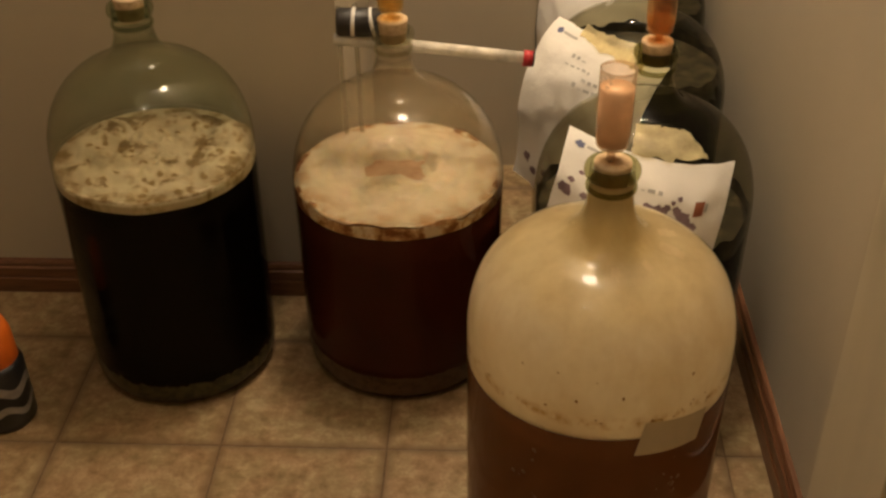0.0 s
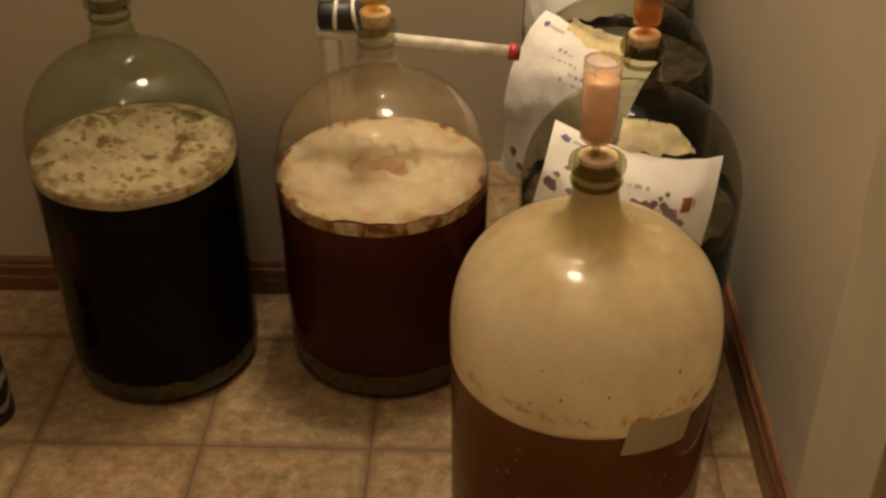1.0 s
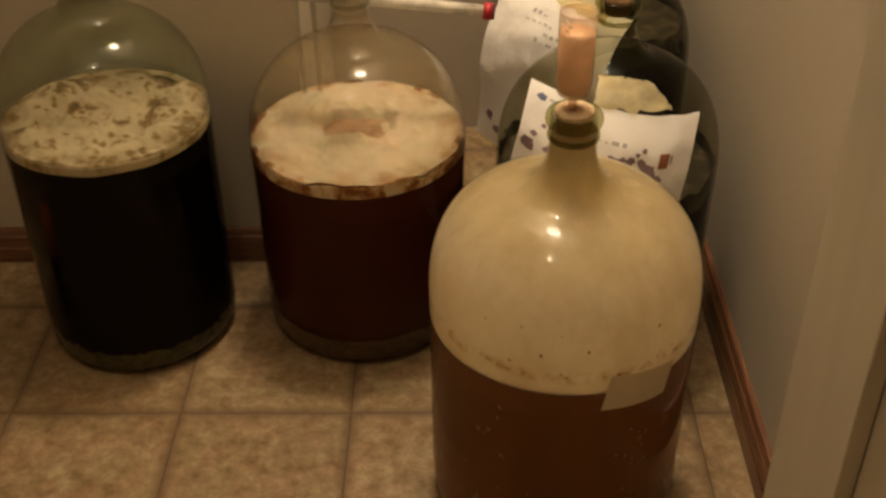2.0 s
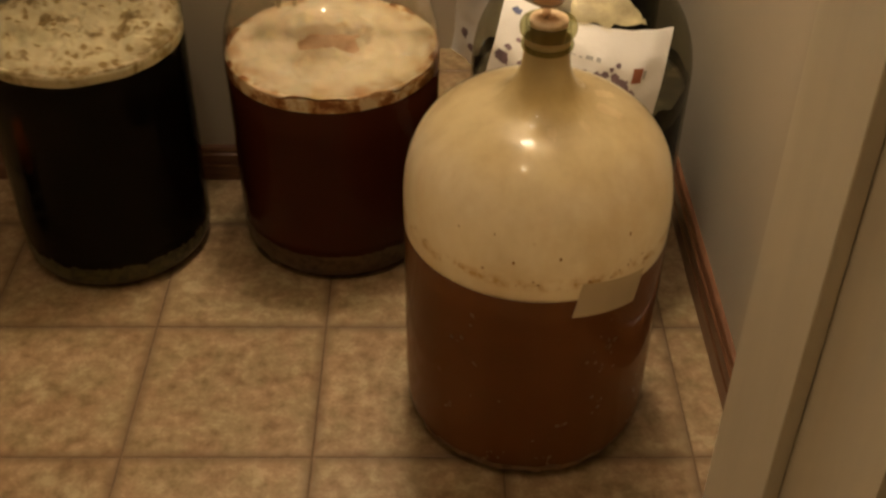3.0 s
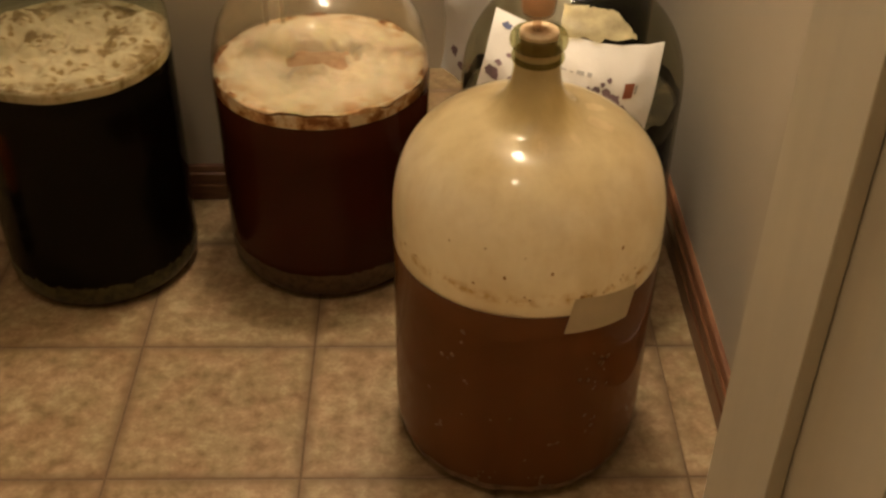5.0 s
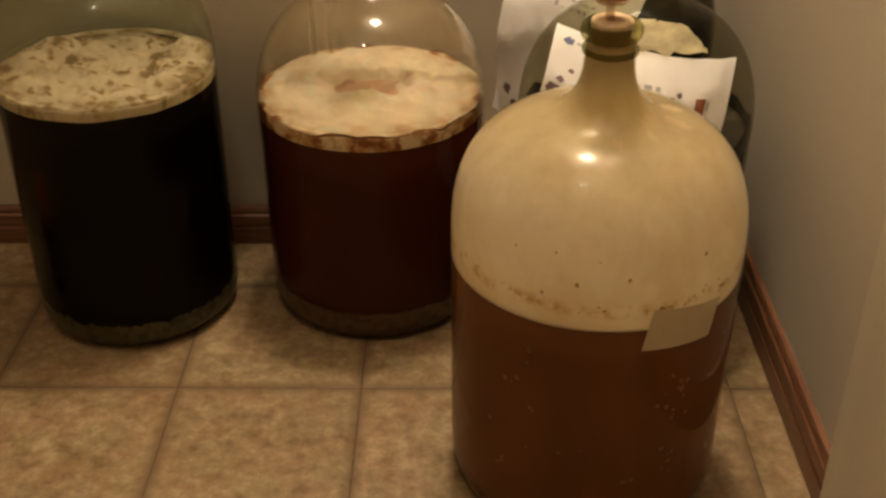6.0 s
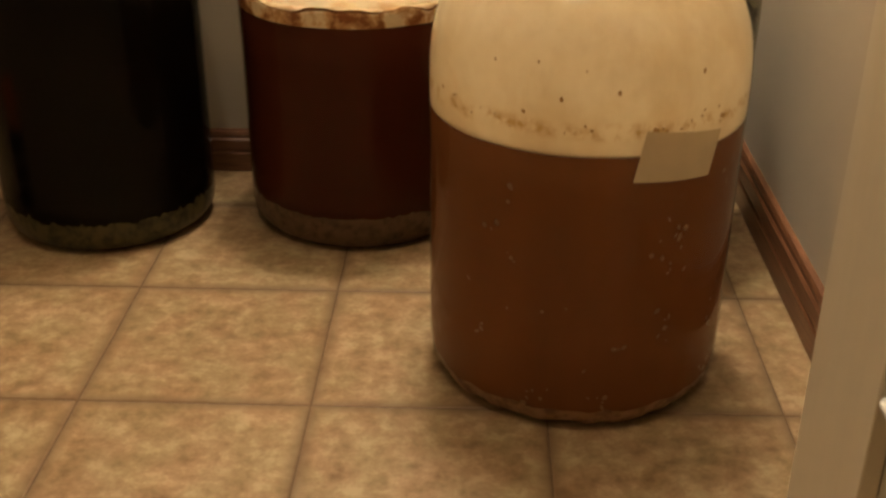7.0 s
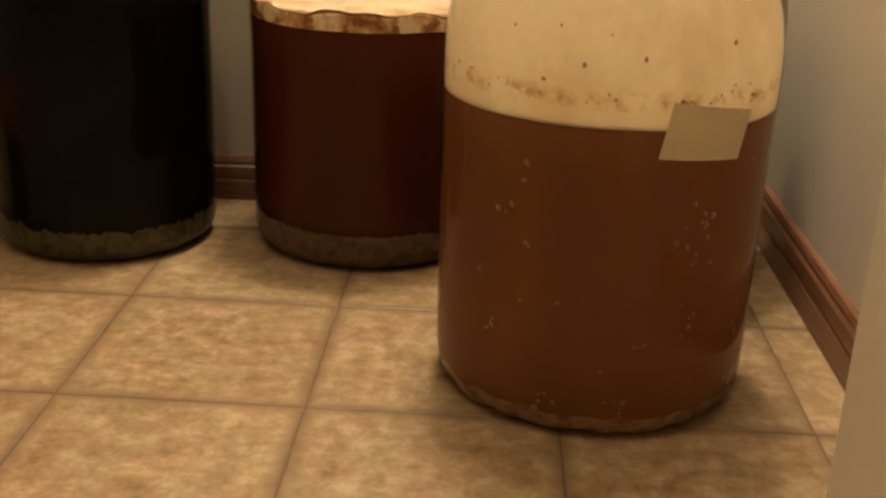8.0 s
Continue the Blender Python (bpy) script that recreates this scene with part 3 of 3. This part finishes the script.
part("foam_crack", lathe([(radius_at(prof_m, 0.300) - 0.0011, 0.2995), (radius_at(prof_m, 0.301) - 0.0011, 0.3004)], 240, crack), M_CRACK, mid, "dark brown crack line in the foam")
head_m = part("foam_head", bumpy_disc(0.1438, 0.3000, 0.0100, 1.7, pillow, lumps=21.0, rings=70, segs=140), M_FOAM_ALE, mid, "thick cream foam head with a sunken middle")
# Pinkish brown disc set into the dip of the foam head.
bm = bumpy_disc(0.056, 0.2915, 0.003, 4.0, rings=12, lumps=60.0)
bmesh.ops.translate(bm, verts=bm.verts, vec=(0.002, 0.016, 0.0))
part("foam_disc", bm, M_PIT, head_m, "pinkish brown disc in the middle of the foam")
part("mist", lathe(inside(prof_m, 0.304, 0.476, 0.0016, False), 72), M_MIST, mid, "thin dried mist inside the glass, paler to stand for the dome's sheen")
stopper((0.008, 0.462, 0.496))
airlock((0.006, 0.462, 0.522), "amber plastic airlock in the stopper of a carboy", M_AMBER_PL, M_AMBER_LIQ, 0.05)

# black stout at the side
left, prof_l = carboy((-0.317, 0.430, 0), "green glass carboy of black stout under blotchy foam", 0.1350, 0.352, 0.138, 2.3, 0.0245, 0.558, M_GLASS_GREEN, M_RIM_GREEN)
part("stout", lathe(inside(prof_l, 0.034, 0.333, 0.0020) + [(0.118, 0.325), (0.0, 0.325)]), M_STOUT, left, "black stout")
part("sediment", lathe(inside(prof_l, 0.004, 0.040, 0.0015), 240, ragged(0.007, 9.0, 5)), M_SED_STOUT, left, "green-brown sediment with a ragged top")
part("foam_band", lathe([(radius_at(prof_l, z) - 0.0014, z) for z in (0.330, 0.335, 0.339, 0.343)] + [(radius_at(prof_l, 0.343) - 0.005, 0.3440), (radius_at(prof_l, 0.343) - 0.012, 0.3410)], 96, wavy(0.0015, 4.0, 1)), M_FOAM_BAND, left, "pale green foam band")


def heap(x, y):
    """Low at the back, with two heaps and torn hollows."""
    back = -0.007 * min(1.0, max(0.0, (y + 0.01) / 0.11))
    heaps = 0.013 * math.exp(-(((x + 0.07) / 0.042) ** 2 + ((y - 0.055) / 0.045) ** 2)) + 0.020 * math.exp(-(((x - 0.105) / 0.03) ** 2 + ((y - 0.03) / 0.05) ** 2))
    pits = 0.0
    for px_, py_, pr in ((-0.05, 0.004, 0.024), (0.035, 0.05, 0.026), (-0.10, -0.01, 0.018), (0.03, 0.085, 0.03), (0.065, 0.005, 0.016)):
        wob = 0.35 * noise.noise(Vector((x * 70, y * 70, px_ * 90)))
        d = math.hypot((x - px_) / 1.5, y - py_) / pr + wob
        pits -= 0.004 * min(1.0, max(0.0, (1.0 - d) * 4))
    return back + heaps + pits


part("foam_head", bumpy_disc(radius_at(prof_l, 0.346) - 0.0025, 0.3390, 0.016, 5.2, heap, lumps=26.0, rings=48, segs=130), M_FOAM_STOUT, left, "blotchy cream foam with brown spots")
part("mist", lathe(inside(prof_l, 0.350, 0.520, 0.0016, False), 72), M_MIST_GREEN, left, "pale green mist inside the glass")
stopper((-0.317, 0.430, 0.537))

# three more along the wall
rows_right = (((0.340, 0.425, 0), "clear glass carboy of dark beer with a stained paper taped on"),
              ((0.350, 0.722, 0), "clear glass carboy of dark beer behind a crumpled paper"),
              ((0.366, 1.030, 0), "clear glass carboy of dark beer at the end of the row"))
row_profs = []
for place, label in rows_right:
    ob, prof = carboy(place, label, 0.1455, 0.284, 0.150, 2.3, 0.0240, 0.505, M_GLASS_DIM, M_RIM_OLIVE)
    row_profs.append(prof)
    level = (0.268, 0.335, 0.31)[len(row_profs) - 1]
    part("beer", lathe(inside(prof, 0.012, level, 0.004) + [(0.0, level)]), M_STOUT, ob, "dark beer")
    part("scum", bumpy_disc(radius_at(prof, level) - 0.0045, level + 0.001, 0.003, 2.0 + level * 9, lumps=30.0), M_SCUM, ob, "grey scum on the beer")
    part("residue", lathe(inside(prof, level - 0.012, level + 0.020, 0.0030, False), 96, wavy(0.014, 5.0, 6 + level * 30)), M_SCUM, ob, "blotchy residue above the beer")
stopper((0.340, 0.425, 0.485))
airlock((0.341, 0.425, 0.512), "orange plastic airlock with a little liquid, in a stopper", M_ORANGE_PL, M_ORANGE_LIQ, 0.033)


# ---- papers ----
def sheet_map(prof, tilt, top_z, seed, drop=0.02, bend=4.0):
    """Maps (u across, v down) of a sheet to a place before the carboy's axis (the sheet faces -y)."""
    line = []
    zs = [top_z - 0.002 * k for k in range(200)]
    s, last = 0.0, None
    for z in zs:
        y = -radius_at(prof, max(z, 0.06)) if z < 0.46 else -0.03
        if last is not None:
            s += math.hypot(y - last[0], z - last[1])
        line.append((s, y, z))
        last = (y, z)

    def at(u, v, lift=0.0):
        c, q = math.cos(math.radians(tilt)), math.sin(math.radians(tilt))
        uu, vv = u * c + v * q, v * c - u * q
        vv = max(vv + drop, 0.0)
        k = next((i for i in range(len(line) - 1) if line[i + 1][0] >= vv), len(line) - 2)
        (s0, y0, z0), (s1, y1, z1) = line[k], line[k + 1]
        w = (vv - s0) / (s1 - s0)
        y, z = y0 + (y1 - y0) * w, z0 + (z1 - z0) * w
        crease = 0.006 * noise.noise(Vector((u * 14, v * 10, seed))) + 0.0042 * noise.noise(Vector((u * 44, v * 34, seed)))
        return Vector((uu, y - 0.008 + bend * uu * uu + crease - lift, z))
    return at


def sheet_bm(at, u0, u1, v0, v1, nu=26, nv=32, lift=0.0):
    bm = bmesh.new()
    g = [[bm.verts.new(at(u0 + (u1 - u0) * i / nu, v0 + (v1 - v0) * j / nv, lift)) for i in range(nu + 1)] for j in range(nv + 1)]
    for j in range(nv):
        for i in range(nu):
            bm.faces.new((g[j][i], g[j + 1][i], g[j + 1][i + 1], g[j][i + 1]))
    return bm


def blot_bm(at, u, v, r, rng, lift):
    bm = bmesh.new()
    n = 18
    k = [rng.uniform(0.72, 1.2) for _ in range(n)]
    mids = [bm.verts.new(at(u, v, lift))]
    ring = [bm.verts.new(at(u + r * k[i] * math.cos(2 * math.pi * i / n), v + r * k[i] * math.sin(2 * math.pi * i / n), lift)) for i in range(n)]
    for i in range(n):
        bm.faces.new((mids[0], ring[(i + 1) % n], ring[i]))
    return bm


def ragged_bm(at, corners, seed, n=14):
    """A torn strip between four (u, v) corners: its ends are ragged and it stands off in creases."""
    bm = bmesh.new()
    (a, b, c, d) = [Vector(p) for p in corners]
    g = []
    for j in range(n + 1):
        row = []
        for i in range(n + 1):
            x, y = i / n, j / n
            p = (a * (1 - x) + b * x) * (1 - y) + (d * (1 - x) + c * x) * y
            edge = 1.0 if i in (0, n) or j in (0, n) else 0.0
            p = p + edge * 0.005 * Vector((noise.noise(Vector((i * 0.9, j * 0.9, seed))), noise.noise(Vector((i * 0.9, j * 0.9, seed + 9)))))
            lift = 0.0015 + 0.006 * abs(noise.noise(Vector((p.x * 38, p.y * 38, seed + 2))))
            row.append(bm.verts.new(at(p.x, p.y, lift)))
        g.append(row)
    for j in range(n):
        for i in range(n):
            bm.faces.new((g[j][i], g[j + 1][i], g[j + 1][i + 1], g[j][i + 1]))
    return bm


def paper(place, turn, prof, tilt, top_z, seed, label, marks, w=0.216, h=0.279, shift=0.0, drop=0.055, bend=4.0):
    ob = thing("paper_sheet", place, label, "paper", "brewing notes", turn)
    at0 = sheet_map(prof, tilt, top_z, seed, drop, bend)

    def at(u, v, lift=0.0):
        return at0(u + shift, v, lift)
    sheet = part("sheet", sheet_bm(at, -w / 2, w / 2, 0, h), M_PAPER, ob)
    rng = random.Random(seed)
    part("tape", ragged_bm(at, marks["tape"], seed), M_TAPE_YELLOW, ob, "crinkled yellow masking tape")
    part("logo", blot_bm(at, -0.088, 0.018, 0.0055, rng, 0.0008), M_BLUE_INK, sheet, "small dark printed emblem")
    part("heading", sheet_bm(at, -0.079, -0.05, 0.016, 0.020, 8, 1, 0.0008), M_INK, sheet, "faint grey printed line")
    for k in range(marks["lines"]):
        v = 0.040 + 0.012 * k
        u = rng.uniform(-0.06, 0.0)
        for c in range(rng.randint(3, 6)):
            du = rng.uniform(0.004, 0.010)
            part("pen_mark", sheet_bm(at, u, u + du, v + rng.uniform(-0.003, 0.003), v + 0.0012 + rng.uniform(0.002, 0.003), 3, 1, 0.0008), M_INK, sheet)
            u += du + 0.004
    for u, v, r in marks["blots"]:
        part("stain", blot_bm(at, u, v - marks["lift"], r, rng, 0.0007), M_PURPLE, sheet)
    if marks["mug"]:
        u, v = marks["mug"]
        part("printed_mug", sheet_bm(at, u, u + 0.013, v, v + 0.018, 4, 4, 0.0009), M_RED_INK, sheet, "small red-brown printed mug")
        part("mug_handle", sheet_bm(at, u + 0.0145, u + 0.018, v + 0.003, v + 0.014, 2, 3, 0.0009), M_INK, sheet)
    return ob


BLOTS = ((-0.088, 0.088, 0.004), (-0.078, 0.075, 0.003), (-0.092, 0.105, 0.009), (-0.070, 0.10, 0.0045), (-0.058, 0.082, 0.005), (-0.056, 0.098, 0.005),
         (0.004, 0.085, 0.007), (0.018, 0.085, 0.010), (0.030, 0.092, 0.004), (0.040, 0.080, 0.006), (0.050, 0.090, 0.011), (0.062, 0.098, 0.008), (0.046, 0.108, 0.006),
         (0.040, 0.064, 0.003), (0.070, 0.11, 0.006), (0.012, 0.098, 0.006), (0.026, 0.078, 0.005), (0.033, 0.07, 0.003))
paper((0.340, 0.425, 0), 0, row_profs[0], -12, 0.430, 11, "white notes sheet with purple stains, taped on a carboy", dict(tape=((-0.032, -0.054), (0.030, -0.050), (0.066, -0.010), (-0.030, 0.002)), lines=3, blots=BLOTS, mug=(0.060, 0.045), lift=0.020), w=0.208, shift=-0.004)
paper((0.350, 0.722, 0), -45, row_profs[1], -5, 0.425, 23, "crumpled white notes sheet taped on a carboy", dict(tape=((-0.055, -0.014), (0.070, -0.020), (0.075, 0.022), (-0.050, 0.010)), lines=4, blots=((-0.08, 0.235, 0.008), (-0.06, 0.25, 0.007), (-0.035, 0.242, 0.006)), mug=None, lift=0.0), shift=0.025, drop=0.023, bend=0.9)
paper((0.366, 1.030, 0), -30, row_profs[2], -4, 0.455, 31, "white notes sheet hanging on the last carboy", dict(tape=((-0.03, -0.03), (0.05, -0.03), (0.05, 0.012), (-0.03, 0.012)), lines=2, blots=(), mug=None, lift=0.0))


# ---- racking cane and tubing ----
cane = thing("racking_cane", (0.06, 0.507, 0.467), "milky plastic racking cane with a red tip, lying on a carboy", "racking cane")
part("tube", tube_bm([(-0.135, 0.0, 0.010), (0.0, 0, -0.002), (0.120, 0, -0.0155)], 0.0082, 16), M_CANE, cane)
part("tip", tube_bm([(0.117, 0, -0.0153), (0.129, 0, -0.0166)], 0.0112, 20), M_RED_PL, cane, "red plastic tip")
part("tip_end", tube_bm([(0.129, 0, -0.0166), (0.1315, 0, -0.0169)], 0.0104, 20), M_BLACK, cane, "dark open end")
roll = thing("tubing_roll", (0.0, 0.512, 0.499), "black rubber roll tied with white bands", "tubing")
part("roll", lathe([(0.0, -0.07), (0.0175, -0.07), (0.019, -0.066), (0.019, 0.002), (0.0, 0.002)], 28), M_BLACK, roll).matrix_basis = pose(0, 0, 0, 0, 90, 0)
for x, tilt in ((-0.048, 4), (-0.022, -12)):
    part("band", ring_bm(0.0186, 0, 0.0014, 0.0028), M_WHITE_PL, roll, "white plastic band").matrix_basis = pose(x, 0, 0, 0, 90 + tilt, 0)
hose = thing("clear_hose", (0, 0, 0), "clear vinyl hose hanging beside a wall corner", "hose")
part("hose", tube_bm([(-0.071, 0.535, 0.51), (-0.073, 0.548, 0.40), (-0.073, 0.566, 0.20), (-0.072, 0.570, 0.07)], 0.0035), M_CLEAR_TUBE, hose)
part("hose", tube_bm([(-0.049, 0.535, 0.515), (-0.050, 0.548, 0.40), (-0.052, 0.572, 0.20), (-0.055, 0.575, 0.004)], 0.0035), M_CLEAR_TUBE, hose)

# ---- small bottle on the floor ----
can = thing("spray_bottle", (-0.543, 0.280, 0), "black printed bottle with a tall orange cap, on the floor", "bottle")
part("body", lathe([(0, 0.001), (0.038, 0.001), (0.041, 0.005), (0.041, 0.098), (0.036, 0.106), (0.0, 0.106)], 48), M_CAN, can)
part("cap", lathe([(0.0355, 0.104), (0.0365, 0.106), (0.0345, 0.148), (0.030, 0.164), (0.022, 0.168), (0.0, 0.169)], 48), M_ORANGE, can, "tapered orange plastic cap")


def wave_band(z, high, phase):
    bm = bmesh.new()
    n = 72
    lo = [bm.verts.new((0.0414 * math.cos(2 * math.pi * i / n), 0.0414 * math.sin(2 * math.pi * i / n), z + 0.006 * math.sin(5 * 2 * math.pi * i / n + phase))) for i in range(n)]
    hi = [bm.verts.new((v.co.x, v.co.y, v.co.z + high)) for v in lo]
    for i in range(n):
        bm.faces.new((lo[i], lo[(i + 1) % n], hi[(i + 1) % n], hi[i]))
    return bm


part("printed_wave", wave_band(0.028, 0.012, 0.4), M_CAN_GREY, can, "grey printed wave")
part("printed_wave", wave_band(0.060, 0.016, 1.4), M_CAN_GREY, can, "grey printed wave")

# ---- white rail on the wall ----
rail = thing("wall_rail", (0, 0, 0), "low white plastic rail with two rounded strips, fixed to the wall", "rail")
for x in (0.3775, 0.3868):
    part("strip", tube_bm([(x, -0.4015, 0.291), (x, -0.50, 0.290), (x + 0.012, -0.52, 0.290), (x + 0.012, -0.9, 0.288)], 0.0044), M_WHITE_PL, rail)

# ---- floor ----
tagged(part("floor", box_bm(X_LEFT - 0.12, Y_ROOM - 0.12, -0.10, X_RIGHT + 0.12, Y_FAR + 0.12, -0.0007), M_GROUT, None, "", False), "beige mottled tile floor with brown joints", "floor", kind="structure")
FLOOR = bpy.data.objects["floor"]
tile_meshes = {}


def tile(x0, y0, x1, y1):
    key = (round(x1 - x0, 3), round(y1 - y0, 3))
    if key not in tile_meshes:
        w, d = (x1 - x0) / 2 - 0.0009, (y1 - y0) / 2 - 0.0009
        bm = bmesh.new()
        low = [bm.verts.new((sx * w, sy * d, -0.0007)) for sx, sy in ((-1, -1), (1, -1), (1, 1), (-1, 1))]
        top = [bm.verts.new((sx * (w - 0.0012), sy * (d - 0.0012), 0.0)) for sx, sy in ((-1, -1), (1, -1), (1, 1), (-1, 1))]
        bm.faces.new(top)
        for i in range(4):
            bm.faces.new((low[i], low[(i + 1) % 4], top[(i + 1) % 4], top[i]))
        me = bpy.data.meshes.new("tile")
        bm.to_mesh(me)
        bm.free()
        me.materials.append(M_TILE)
        tile_meshes[key] = me
    ob = new("tile", tile_meshes[key])
    ob.parent = FLOOR
    ob.location = ((x0 + x1) / 2, (y0 + y1) / 2, 0)


for i in range(-7, 3):
    for j in range(-11, 6):
        x0, y0 = i * TILE, j * TILE
        x1, y1 = min(x0 + TILE, X_RIGHT), y0 + TILE
        if y0 < -0.284:
            x1 = min(x1, x0 + TILE)
        if y0 > Y_BACK and x1 < X_CORNER:
            continue
        if y0 > 0.95 and x1 < 0.22:
            continue
        if y0 < Y_FAR:
            tile(x0, y0, x1, min(y1, Y_FAR))
